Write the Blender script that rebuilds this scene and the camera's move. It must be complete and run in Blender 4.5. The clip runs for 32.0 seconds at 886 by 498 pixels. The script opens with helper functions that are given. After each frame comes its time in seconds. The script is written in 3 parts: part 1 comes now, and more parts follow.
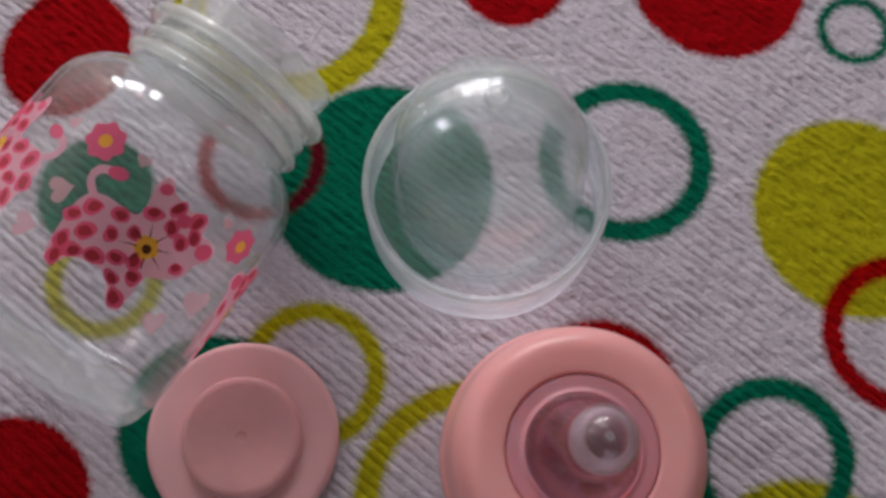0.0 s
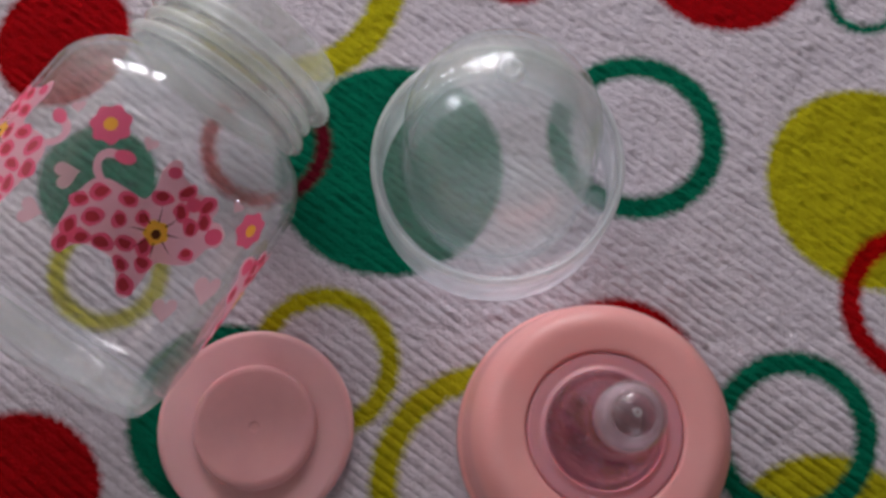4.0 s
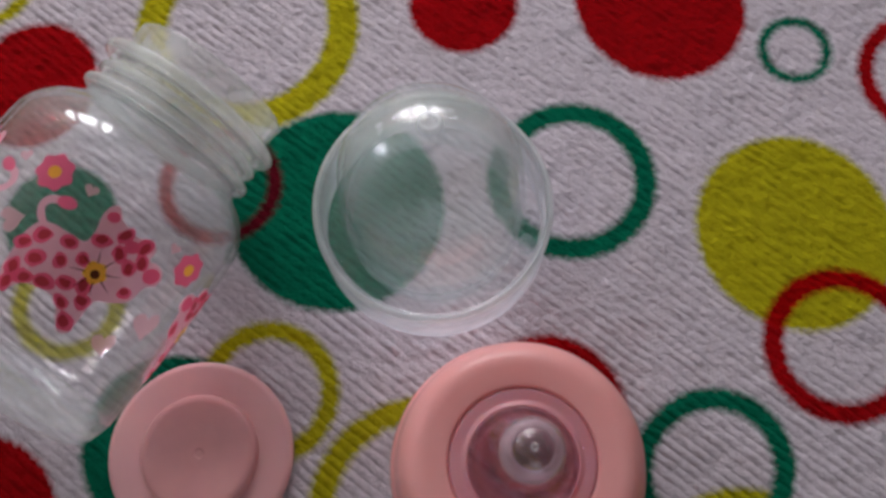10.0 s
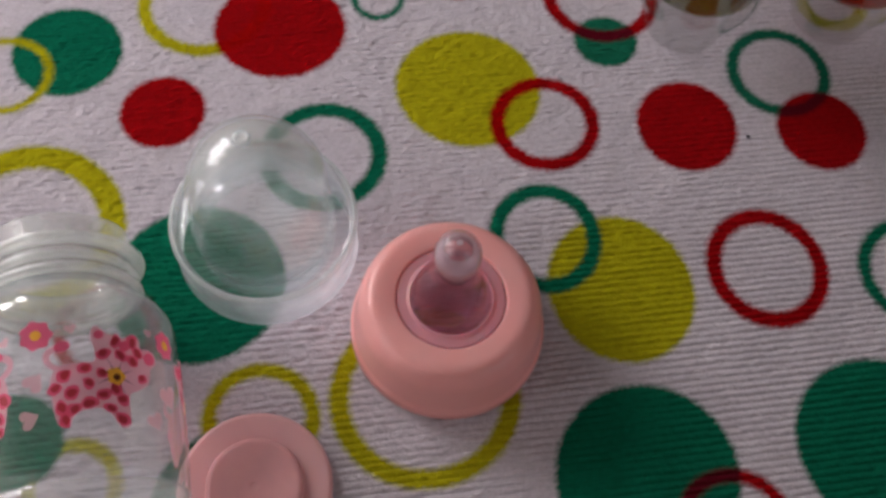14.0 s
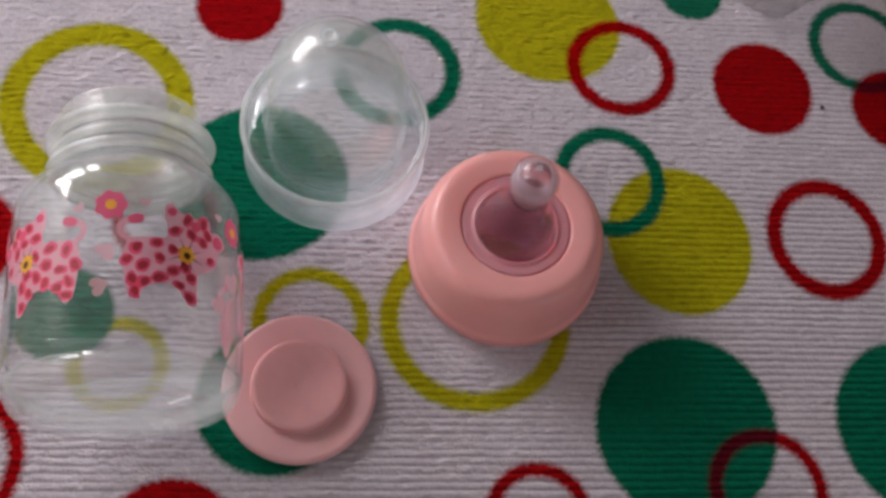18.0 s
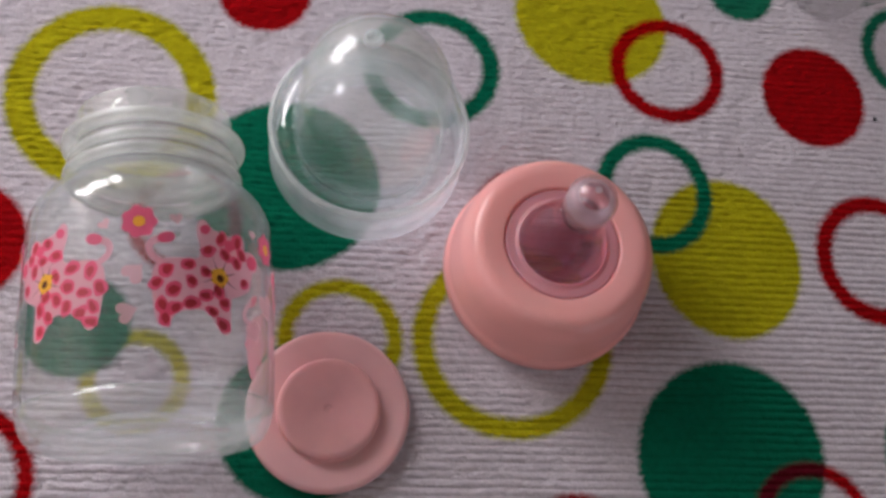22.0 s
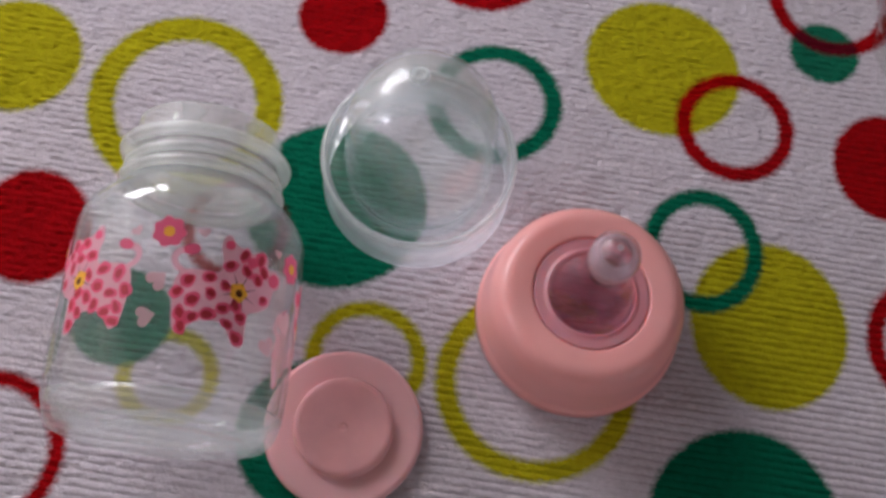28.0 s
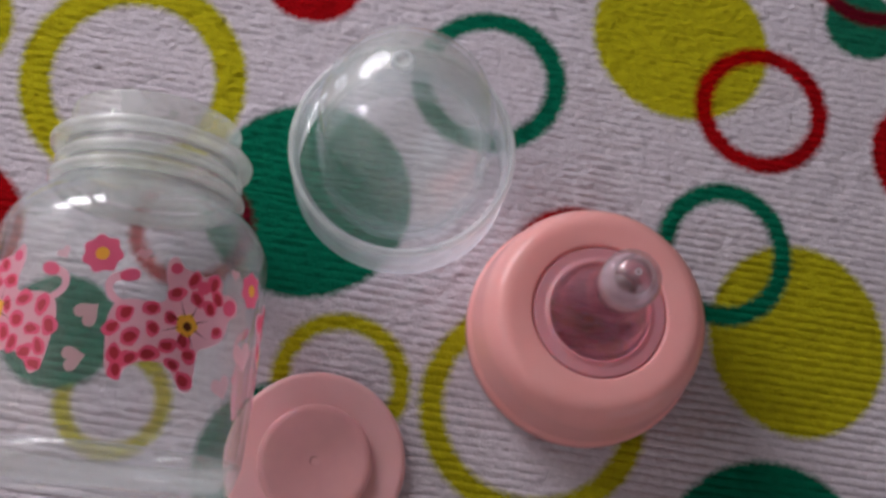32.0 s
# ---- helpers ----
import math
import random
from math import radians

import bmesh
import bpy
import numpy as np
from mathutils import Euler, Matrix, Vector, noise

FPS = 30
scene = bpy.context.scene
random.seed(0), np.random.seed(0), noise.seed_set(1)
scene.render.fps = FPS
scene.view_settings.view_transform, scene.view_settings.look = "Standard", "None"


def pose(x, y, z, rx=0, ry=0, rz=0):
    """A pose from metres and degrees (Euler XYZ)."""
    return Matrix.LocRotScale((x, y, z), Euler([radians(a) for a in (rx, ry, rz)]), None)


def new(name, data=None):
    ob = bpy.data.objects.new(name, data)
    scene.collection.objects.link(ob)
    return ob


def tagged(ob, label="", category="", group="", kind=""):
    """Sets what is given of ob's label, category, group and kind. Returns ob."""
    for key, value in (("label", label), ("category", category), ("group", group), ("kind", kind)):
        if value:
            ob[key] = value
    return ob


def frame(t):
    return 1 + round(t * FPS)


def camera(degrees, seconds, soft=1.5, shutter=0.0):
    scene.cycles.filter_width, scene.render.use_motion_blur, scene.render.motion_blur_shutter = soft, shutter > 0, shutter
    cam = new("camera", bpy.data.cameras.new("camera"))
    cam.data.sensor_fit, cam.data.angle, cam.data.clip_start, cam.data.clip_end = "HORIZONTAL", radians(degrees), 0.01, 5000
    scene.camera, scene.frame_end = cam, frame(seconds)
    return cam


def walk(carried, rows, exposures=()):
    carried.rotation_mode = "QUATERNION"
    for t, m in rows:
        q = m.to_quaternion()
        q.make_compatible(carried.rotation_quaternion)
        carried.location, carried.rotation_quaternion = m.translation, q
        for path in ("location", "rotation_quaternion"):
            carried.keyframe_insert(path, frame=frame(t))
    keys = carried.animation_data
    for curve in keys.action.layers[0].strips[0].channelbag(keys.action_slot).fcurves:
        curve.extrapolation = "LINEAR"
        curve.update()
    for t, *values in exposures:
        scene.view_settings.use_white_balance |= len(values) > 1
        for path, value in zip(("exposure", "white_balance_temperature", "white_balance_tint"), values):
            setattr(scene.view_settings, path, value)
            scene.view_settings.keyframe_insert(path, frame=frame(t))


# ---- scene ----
cam = camera(47.54, 32.0, soft=3.2)
ROWS = [
    (0.0, 0.00371, 0.00589, 0.17733, 15.49, -0.23, 1.46),
    (0.5, -0.00019, 0.00676, 0.17451, 14.66, -0.05, 1.65),
    (1.0, 0.00042, 0.00602, 0.17597, 14.07, -1.39, 2.41),
    (1.5, 0.00454, 0.01232, 0.18296, 14.80, -0.07, 2.91),
    (2.0, -0.00584, 0.00349, 0.17816, 15.14, -1.24, 3.49),
    (2.5, -0.00384, 0.00483, 0.17954, 15.12, -0.66, 3.46),
    (4.5, -0.00007, 0.00431, 0.17247, 15.23, -0.71, -0.72),
    (5.0, -0.00885, 0.00278, 0.17381, 15.01, -1.56, 1.00),
    (5.5, 0.00150, -0.01384, 0.16925, 17.54, 0.00, 2.61),
    (6.0, 0.00613, 0.00249, 0.17897, 15.15, 1.04, 1.38),
    (6.5, -0.00766, 0.01915, 0.17974, 14.75, -2.56, 1.67),
    (7.0, -0.00452, 0.00251, 0.18759, 16.16, -0.09, 3.97),
    (7.5, -0.00745, 0.00703, 0.18379, 15.33, -2.13, 3.44),
    (8.0, -0.00284, 0.01194, 0.18179, 15.35, -1.09, 3.08),
    (8.5, -0.00236, 0.01125, 0.18437, 15.56, -1.47, 2.76),
    (9.0, 0.00589, 0.00767, 0.18455, 15.62, -0.10, 2.93),
    (9.5, 0.00445, 0.01143, 0.18399, 15.23, -0.80, 3.15),
    (10.0, 0.01542, 0.00505, 0.18348, 16.40, 0.76, 0.80),
    (10.5, -0.00653, 0.00150, 0.18529, 15.52, -2.05, 3.73),
    (11.0, -0.00357, 0.00109, 0.18217, 17.13, -1.86, 2.26),
    (11.5, -0.01649, -0.01276, 0.17102, 21.79, -3.71, -11.88),
    (12.0, -0.00774, -0.01499, 0.17324, 19.77, 1.90, -17.86),
    (12.3, -0.01330, -0.01973, 0.17380, 20.72, 3.05, -25.65),
    (12.5, -0.03949, -0.03520, 0.17927, 27.54, 1.41, -34.24),
    (12.6, -0.04334, -0.03562, 0.18770, 25.49, 1.70, -37.09),
    (13.0, -0.06323, -0.04989, 0.20685, 29.10, -0.21, -43.19),
    (13.5, -0.05660, -0.05327, 0.20956, 28.49, -1.36, -45.66),
    (14.0, -0.04854, -0.03762, 0.21805, 27.32, -3.25, -45.01),
    (14.2, -0.0494, -0.0434, 0.2151, 28.53, -3.41, -44.83),
    (14.5, -0.04909, -0.05260, 0.21640, 28.09, -3.05, -43.09),
    (15.0, -0.07189, -0.04262, 0.21226, 27.40, -4.64, -40.58),
    (15.5, -0.06606, -0.04033, 0.21605, 24.91, -2.48, -38.29),
    (17.5, -0.05985, -0.03327, 0.22440, 25.81, -5.29, -38.47),
    (18.0, -0.06337, -0.03269, 0.21275, 24.26, -6.49, -38.44),
    (18.5, -0.06280, -0.03394, 0.21357, 24.54, -5.81, -37.44),
    (19.0, -0.06476, -0.02637, 0.21214, 24.28, -7.63, -38.26),
    (19.5, -0.06689, -0.01773, 0.20730, 23.16, -7.24, -37.48),
    (20.0, -0.06545, -0.01668, 0.20824, 22.64, -8.32, -36.45),
    (20.5, -0.05805, -0.01745, 0.21138, 22.28, -7.21, -37.17),
    (21.0, -0.06276, -0.01392, 0.21052, 22.41, -8.64, -37.43),
    (21.5, -0.06082, -0.01315, 0.20202, 21.78, -8.24, -37.32),
    (22.0, -0.06314, -0.01202, 0.20333, 21.81, -8.41, -37.44),
    (22.5, -0.05819, -0.01110, 0.19938, 21.45, -7.52, -38.82),
    (23.0, -0.05840, -0.00794, 0.20180, 21.15, -8.28, -39.04),
    (23.5, -0.05975, -0.00703, 0.20699, 22.05, -8.36, -38.99),
    (24.0, -0.05821, -0.00831, 0.20391, 21.60, -8.67, -38.89),
    (24.5, -0.06361, -0.00396, 0.20412, 21.34, -8.22, -37.49),
    (25.0, -0.06543, -0.00217, 0.20359, 21.08, -7.45, -36.99),
    (25.5, -0.06622, -0.00228, 0.20449, 20.54, -7.97, -37.02),
    (27.5, -0.05239, -0.02083, 0.21333, 20.93, -2.55, -27.80),
    (28.0, -0.04460, -0.01920, 0.21116, 21.24, -3.89, -28.78),
    (28.5, -0.03557, -0.00188, 0.20824, 19.16, -3.05, -27.55),
    (29.0, -0.03196, -0.00309, 0.20506, 19.05, -3.02, -27.58),
    (29.5, -0.03549, -0.00492, 0.20709, 19.77, -3.49, -28.00),
    (30.0, -0.04421, -0.00261, 0.20201, 19.05, -4.43, -27.60),
    (30.5, -0.04248, -0.00213, 0.19449, 17.95, -5.29, -27.79),
    (31.0, -0.04119, 0.00321, 0.18923, 17.05, -5.07, -29.15),
    (31.5, -0.03877, 0.00283, 0.18734, 17.13, -4.65, -28.92),
    (32.0, -0.03207, 0.00085, 0.18971, 17.31, -4.77, -28.70),
]
walk(cam, [(t, pose(x, y, z, rx, ry, rz)) for t, x, y, z, rx, ry, rz in ROWS],
     [(0.0, -0.27, 6070, 12), (11.5, -0.31, 6060, 12), (13.5, -0.18, 6300, 11.5), (19.0, -0.04, 6190, 11.5), (25.5, -0.06, 6130, 12), (28.0, -0.10, 6050, 13.5), (32.0, -0.18, 6070, 13.5)])

# ---- light: day light from two windows of a small pale room, and an added fill lamp ----
world = bpy.data.worlds.new("outdoor_sky")
scene.world = world
world.use_nodes = True
world.node_tree.nodes["Background"].inputs[0].default_value = (0.80, 0.86, 1.0, 1)
world.node_tree.nodes["Background"].inputs[1].default_value = 0.6
WINDOW_BACK, WINDOW_SIDE, SOUTH_FILL = (-0.10, 0.618, 0.29), (-0.335, 0.184, 0.222), (0.25, -1.45, 0.55)


def area_lamp(place, turn, width, height, power, colour):
    lamp = bpy.data.lights.new("window_or_fill_lamp", "AREA")
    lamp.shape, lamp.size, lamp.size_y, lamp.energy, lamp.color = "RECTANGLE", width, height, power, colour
    new("window_or_fill_lamp", lamp).matrix_world = pose(*place, *turn)


area_lamp(WINDOW_BACK, (-90, 0, 0), 0.40, 0.21, 6.7, (1.0, 0.955, 0.94))
area_lamp(WINDOW_SIDE, (90, 0, -90), 0.06, 0.075, 2.4, (0.93, 0.91, 1.0))
# fill lamp added on the south side to lift shaded parts; no known source
area_lamp(SOUTH_FILL, (90, 0, 0), 1.00, 1.60, 2.8, (1.0, 0.90, 0.82))

# ---- materials ----
def material(name, base=(0.8, 0.8, 0.8), rough=0.5, **more):
    m = bpy.data.materials.new(name)
    m.use_nodes = True
    b = m.node_tree.nodes["Principled BSDF"]
    b.inputs["Base Color"].default_value = (*base, 1)
    b.inputs["Roughness"].default_value = rough
    for k, v in more.items():
        b.inputs[k.replace("_", " ")].default_value = v
    return m


def add(m, kind, **values):
    n = m.node_tree.nodes.new(kind)
    for k, v in values.items():
        if k == "operation":
            n.operation = v
    return n


def wire(m, a, b):
    m.node_tree.links.new(a, b)


def vary(m, base, scale, amount, bump=0.0, bump_scale=None, coords="Object"):
    """Noise over the base colour, and a fine bump."""
    b = m.node_tree.nodes["Principled BSDF"]
    co = add(m, "ShaderNodeTexCoord")
    n = add(m, "ShaderNodeTexNoise")
    n.inputs["Scale"].default_value, n.inputs["Detail"].default_value = scale, 4
    wire(m, co.outputs[coords], n.inputs["Vector"])
    ramp = add(m, "ShaderNodeValToRGB")
    lo, hi = ramp.color_ramp.elements
    lo.position, hi.position = 0.3, 0.7
    lo.color = (*[c * (1 - amount) for c in base], 1)
    hi.color = (*[min(1, c * (1 + amount)) for c in base], 1)
    wire(m, n.outputs["Fac"], ramp.inputs["Fac"])
    wire(m, ramp.outputs["Color"], b.inputs["Base Color"])
    if bump:
        n2 = add(m, "ShaderNodeTexNoise")
        n2.inputs["Scale"].default_value, n2.inputs["Detail"].default_value = bump_scale or scale * 6, 3
        wire(m, co.outputs[coords], n2.inputs["Vector"])
        bp = add(m, "ShaderNodeBump")
        bp.inputs["Strength"].default_value, bp.inputs["Distance"].default_value = bump, 0.0004
        wire(m, n2.outputs["Fac"], bp.inputs["Height"])
        wire(m, bp.outputs["Normal"], b.inputs["Normal"])
    return m


def lets_light_through(m, base, glow, share):
    """Opaque moulded plastic thin enough to pass some light."""
    vary(m, base, 60, 0.04, 0.05, 500)
    b, out = m.node_tree.nodes["Principled BSDF"], m.node_tree.nodes["Material Output"]
    tl = add(m, "ShaderNodeBsdfTranslucent")
    tl.inputs["Color"].default_value = (*glow, 1)
    mix = add(m, "ShaderNodeMixShader")
    mix.inputs[0].default_value = share
    wire(m, b.outputs[0], mix.inputs[1])
    wire(m, tl.outputs[0], mix.inputs[2])
    wire(m, mix.outputs[0], out.inputs["Surface"])
    return m


def clear_plastic(name, milk, gloss_rough=0.06, tint=(1, 1, 1), ior=1.45, milk_colour=(0.74, 0.89, 0.92), power=4.0, most=0.6, ripple=0.25, hazier=None):
    """Thin clear moulded plastic: lets light through, a little milky, glossy towards the edge."""
    m = bpy.data.materials.new(name)
    m.use_nodes = True
    t = m.node_tree
    t.nodes.clear()
    out = add(m, "ShaderNodeOutputMaterial")
    tr = add(m, "ShaderNodeBsdfTransparent")
    tr.inputs["Color"].default_value = (*tint, 1)
    di = add(m, "ShaderNodeBsdfDiffuse")
    di.inputs["Color"].default_value = (*milk_colour, 1)
    tl = add(m, "ShaderNodeBsdfTranslucent")
    tl.inputs["Color"].default_value = (*milk_colour, 1)
    half = add(m, "ShaderNodeMixShader")
    wire(m, di.outputs[0], half.inputs[1])
    wire(m, tl.outputs[0], half.inputs[2])
    half.inputs[0].default_value = 0.5
    body = add(m, "ShaderNodeMixShader")
    co = add(m, "ShaderNodeTexCoord")
    n = add(m, "ShaderNodeTexNoise")
    n.inputs["Scale"].default_value, n.inputs["Detail"].default_value = 160, 5
    wire(m, co.outputs["Object"], n.inputs["Vector"])
    rng = add(m, "ShaderNodeMapRange")
    rng.inputs["From Min"].default_value, rng.inputs["From Max"].default_value = 0.3, 0.7
    rng.inputs["To Min"].default_value, rng.inputs["To Max"].default_value = milk * 0.8, milk * 1.2
    wire(m, n.outputs["Fac"], rng.inputs["Value"])
    haze = rng.outputs["Result"]
    if hazier:
        # milk rises with height, on a wall of even thickness: from, to, times
        sep, rise, times = add(m, "ShaderNodeSeparateXYZ"), add(m, "ShaderNodeMapRange"), add(m, "ShaderNodeMath", operation="MULTIPLY")
        rise.inputs["From Min"].default_value, rise.inputs["From Max"].default_value = hazier[:2]
        rise.inputs["To Min"].default_value, rise.inputs["To Max"].default_value = 1.0, hazier[2]
        wire(m, co.outputs["Object"], sep.inputs[0])
        wire(m, sep.outputs["Z"], rise.inputs["Value"])
        wire(m, haze, times.inputs[0])
        wire(m, rise.outputs["Result"], times.inputs[1])
        haze = times.outputs[0]
    wire(m, haze, body.inputs[0])
    wire(m, tr.outputs[0], body.inputs[1])
    wire(m, half.outputs[0], body.inputs[2])
    gl = add(m, "ShaderNodeBsdfGlossy")
    gl.inputs["Roughness"].default_value = gloss_rough
    lw = add(m, "ShaderNodeLayerWeight")
    lw.inputs["Blend"].default_value = 0.5
    pw = add(m, "ShaderNodeMath", operation="POWER")
    pw.inputs[1].default_value = power
    wire(m, lw.outputs["Facing"], pw.inputs[0])
    fr = add(m, "ShaderNodeMapRange")
    fr.inputs["To Min"].default_value, fr.inputs["To Max"].default_value = ((ior - 1) / (ior + 1)) ** 2, most
    wire(m, pw.outputs[0], fr.inputs["Value"])
    top = add(m, "ShaderNodeMixShader")
    wire(m, fr.outputs["Result"], top.inputs[0])
    wire(m, body.outputs[0], top.inputs[1])
    wire(m, gl.outputs[0], top.inputs[2])
    wire(m, top.outputs[0], out.inputs["Surface"])
    bp = add(m, "ShaderNodeBump")
    bp.inputs["Strength"].default_value, bp.inputs["Distance"].default_value = ripple, 0.0006
    n2 = add(m, "ShaderNodeTexNoise")
    n2.inputs["Scale"].default_value = 90
    wire(m, co.outputs["Object"], n2.inputs["Vector"])
    wire(m, n2.outputs["Fac"], bp.inputs["Height"])
    wire(m, bp.outputs["Normal"], gl.inputs["Normal"])
    return m


RIB, PITCH = radians(-37.0), 0.00172  # the towel's ribs: direction and spacing
WHITE, RED, GREEN, OLIVE = (0.545, 0.50, 0.545), (0.27, 0.0005, 0.002), (0.002, 0.115, 0.060), (0.36, 0.33, 0.004)

# printed circles: x, y, half axes, turn, ring width (0 = filled), in millimetres and degrees
PRINTS = {
    "olive": [(79.4, 63.3, 18.7, 19.6, 27, 0), (64.4, -3.6, 19.7, 18.0, 56, 0), (-58.4, 136.0, 15.2, 15.2, 0, 0), (-28.5, 106.5, 22.6, 23.7, 165, 6.1),
              (-19.4, 31.4, 13.2, 12.9, 108, 3.2), (10.8, 9.7, 21.3, 21.9, 75, 4.2), (46.2, 132.5, 18.0, 18.0, 0, 3.4), (-58.2, 47.6, 10.6, 10.6, 0, 2.8),
              (-85.2, 117.0, 12.0, 12.0, 0, 2.4), (178.4, 13.3, 10.4, 10.4, 0, 3.4), (180.5, -16.4, 8.5, 8.5, 0, 0), (-103.2, 76.1, 12.3, 12.3, 0, 0), (-89.0, 5.3, 9.0, 9.0, 0, 1.6)],
    "green": [(-8.5, 67.2, 20.9, 20.5, 11, 0), (33.4, -37.8, 21.4, 20.7, 16, 0), (9.3, 143.9, 14.6, 14.4, 53, 0), 
              (78.3, -71.7, 21.0, 21.0, 0, 0), (-61.7, 64.3, 11.0, 11.0, 0, 0), (-36.5, 21.6, 16.5, 16.5, 0, 0), (37.1, 73.5, 16.3, 16.0, 0, 4.0),
              (61.0, 18.4, 15.2, 14.0, 46, 3.8), (82.5, 101.7, 7.3, 7.3, 0, 1.7), (122.1, -52.9, 15.4, 15.4, 0, 3.1), (-112.7, 111.0, 17.3, 17.3, 0, 0)],
    "red": [(-70.7, 92.9, 12.7, 13.8, 162, 0), (15.7, 111.7, 11.2, 10.9, 11, 0), (55.9, 112.2, 17.9, 16.8, 137, 0), (113.6, 15.0, 14.2, 13.6, 52, 0),
            (139.3, -10.9, 12.1, 12.5, 130, 0), (-70.6, 8.4, 14.5, 14.5, 0, 0), (86.2, 41.4, 14.6, 14.4, 35, 3.6), (95.2, -25.3, 16.3, 15.3, 47, 4.0),
            (-31.4, 71.7, 11.9, 11.9, 0, 2.5), (31.5, 28.1, 14.5, 14.5, 0, 2.9), (-97.6, 50.8, 16.9, 16.9, 0, 3.1), (130.1, 60.3, 16.6, 16.6, 0, 3.7),
            (38.2, -59.3, 13.6, 13.6, 0, 3.0), (-6.3, -32.7, 11.7, 11.7, 0, 3.0), (108.3, 96.5, 13.6, 13.6, 0, 3.0)],
    "over": [(118.7, 48.3, 8.9, 8.7, 140, 0), (146.4, 8.8, 14.6, 14.4, 48, 3.1)],
    "fine": [(-7.0, 148.2, 12.1, 12.1, 0, 2.0)],
}


def towel_material():
    m = bpy.data.materials.new("printed_terry")
    m.use_nodes = True
    b = m.node_tree.nodes["Principled BSDF"]
    b.inputs["Roughness"].default_value = 0.95
    b.inputs["Specular IOR Level"].default_value = 0.0
    co = add(m, "ShaderNodeTexCoord")
    # woven loops pull the edges of the print about
    wob = add(m, "ShaderNodeTexNoise")
    wob.inputs["Scale"].default_value, wob.inputs["Detail"].default_value = 1100, 3
    wire(m, co.outputs["Object"], wob.inputs["Vector"])
    cen = add(m, "ShaderNodeVectorMath", operation="SUBTRACT")
    wire(m, wob.outputs["Color"], cen.inputs[0])
    cen.inputs[1].default_value = (0.5, 0.5, 0.5)
    scl = add(m, "ShaderNodeVectorMath", operation="SCALE")
    scl.inputs["Scale"].default_value = 0.0016
    wire(m, cen.outputs[0], scl.inputs[0])
    pos = add(m, "ShaderNodeVectorMath", operation="ADD")
    wire(m, co.outputs["Object"], pos.inputs[0])
    wire(m, scl.outputs[0], pos.inputs[1])
    # and the dye creeps along the ribs, row by row
    turned = add(m, "ShaderNodeMapping")
    turned.inputs["Rotation"].default_value = (0, 0, -RIB)
    turned.inputs["Scale"].default_value = (260, 1150, 1)
    wire(m, co.outputs["Object"], turned.inputs["Vector"])
    creep = add(m, "ShaderNodeTexNoise")
    creep.inputs["Scale"].default_value, creep.inputs["Detail"].default_value = 1.0, 1
    wire(m, turned.outputs[0], creep.inputs["Vector"])
    mid = add(m, "ShaderNodeMath", operation="SUBTRACT")
    wire(m, creep.outputs["Fac"], mid.inputs[0])
    mid.inputs[1].default_value = 0.5
    way = add(m, "ShaderNodeVectorMath", operation="SCALE")
    way.inputs[0].default_value = (0.0012 * math.cos(RIB), 0.0012 * math.sin(RIB), 0)
    wire(m, mid.outputs[0], way.inputs["Scale"])
    crept = add(m, "ShaderNodeVectorMath", operation="ADD")
    wire(m, pos.outputs[0], crept.inputs[0])
    wire(m, way.outputs[0], crept.inputs[1])
    pos = crept
    flat = add(m, "ShaderNodeVectorMath", operation="MULTIPLY")
    wire(m, pos.outputs[0], flat.inputs[0])
    flat.inputs[1].default_value = (1, 1, 0)

    def noise_colour(base, amount, scale):
        n = add(m, "ShaderNodeTexNoise")
        n.inputs["Scale"].default_value, n.inputs["Detail"].default_value = scale, 5
        wire(m, co.outputs["Object"], n.inputs["Vector"])
        ramp = add(m, "ShaderNodeValToRGB")
        lo, hi = ramp.color_ramp.elements
        lo.position, hi.position = 0.32, 0.68
        lo.color, hi.color = (*[c * (1 - amount) for c in base], 1), (*[min(1, c * (1 + amount)) for c in base], 1)
        wire(m, n.outputs["Fac"], ramp.inputs["Fac"])
        return ramp.outputs["Color"]

    colour, covers = noise_colour(WHITE, 0.09, 900), {}
    inks = {"olive": OLIVE, "green": GREEN, "red": RED, "over": GREEN, "fine": OLIVE}
    for ink, shapes in PRINTS.items():
        cover = None
        for x, y, ra, rb, turn, w in shapes:
            place = add(m, "ShaderNodeMapping")
            place.vector_type = "TEXTURE"
            place.inputs["Location"].default_value = (x / 1000, y / 1000, 0)
            place.inputs["Rotation"].default_value = (0, 0, radians(turn))
            place.inputs["Scale"].default_value = (ra / 1000, rb / 1000, 1)
            wire(m, flat.outputs[0], place.inputs["Vector"])
            d = add(m, "ShaderNodeVectorMath", operation="LENGTH")
            wire(m, place.outputs[0], d.inputs[0])
            value, edge, soft = d.outputs["Value"], 1.0, 0.75 / ra
            if w:
                off = add(m, "ShaderNodeMath", operation="SUBTRACT")
                wire(m, value, off.inputs[0])
                off.inputs[1].default_value = 1 - w / ra / 2
                dist = add(m, "ShaderNodeMath", operation="ABSOLUTE")
                wire(m, off.outputs[0], dist.inputs[0])
                value, edge = dist.outputs[0], (w + 0.4) / ra / 2
            step = add(m, "ShaderNodeMapRange")
            step.inputs["From Min"].default_value, step.inputs["From Max"].default_value = edge + soft, edge - soft
            step.inputs["To Min"].default_value, step.inputs["To Max"].default_value = 0, 1
            wire(m, value, step.inputs["Value"])
            if cover is None:
                cover = step.outputs["Result"]
            else:
                mx = add(m, "ShaderNodeMath", operation="MAXIMUM")
                wire(m, cover, mx.inputs[0])
                wire(m, step.outputs["Result"], mx.inputs[1])
                cover = mx.outputs[0]
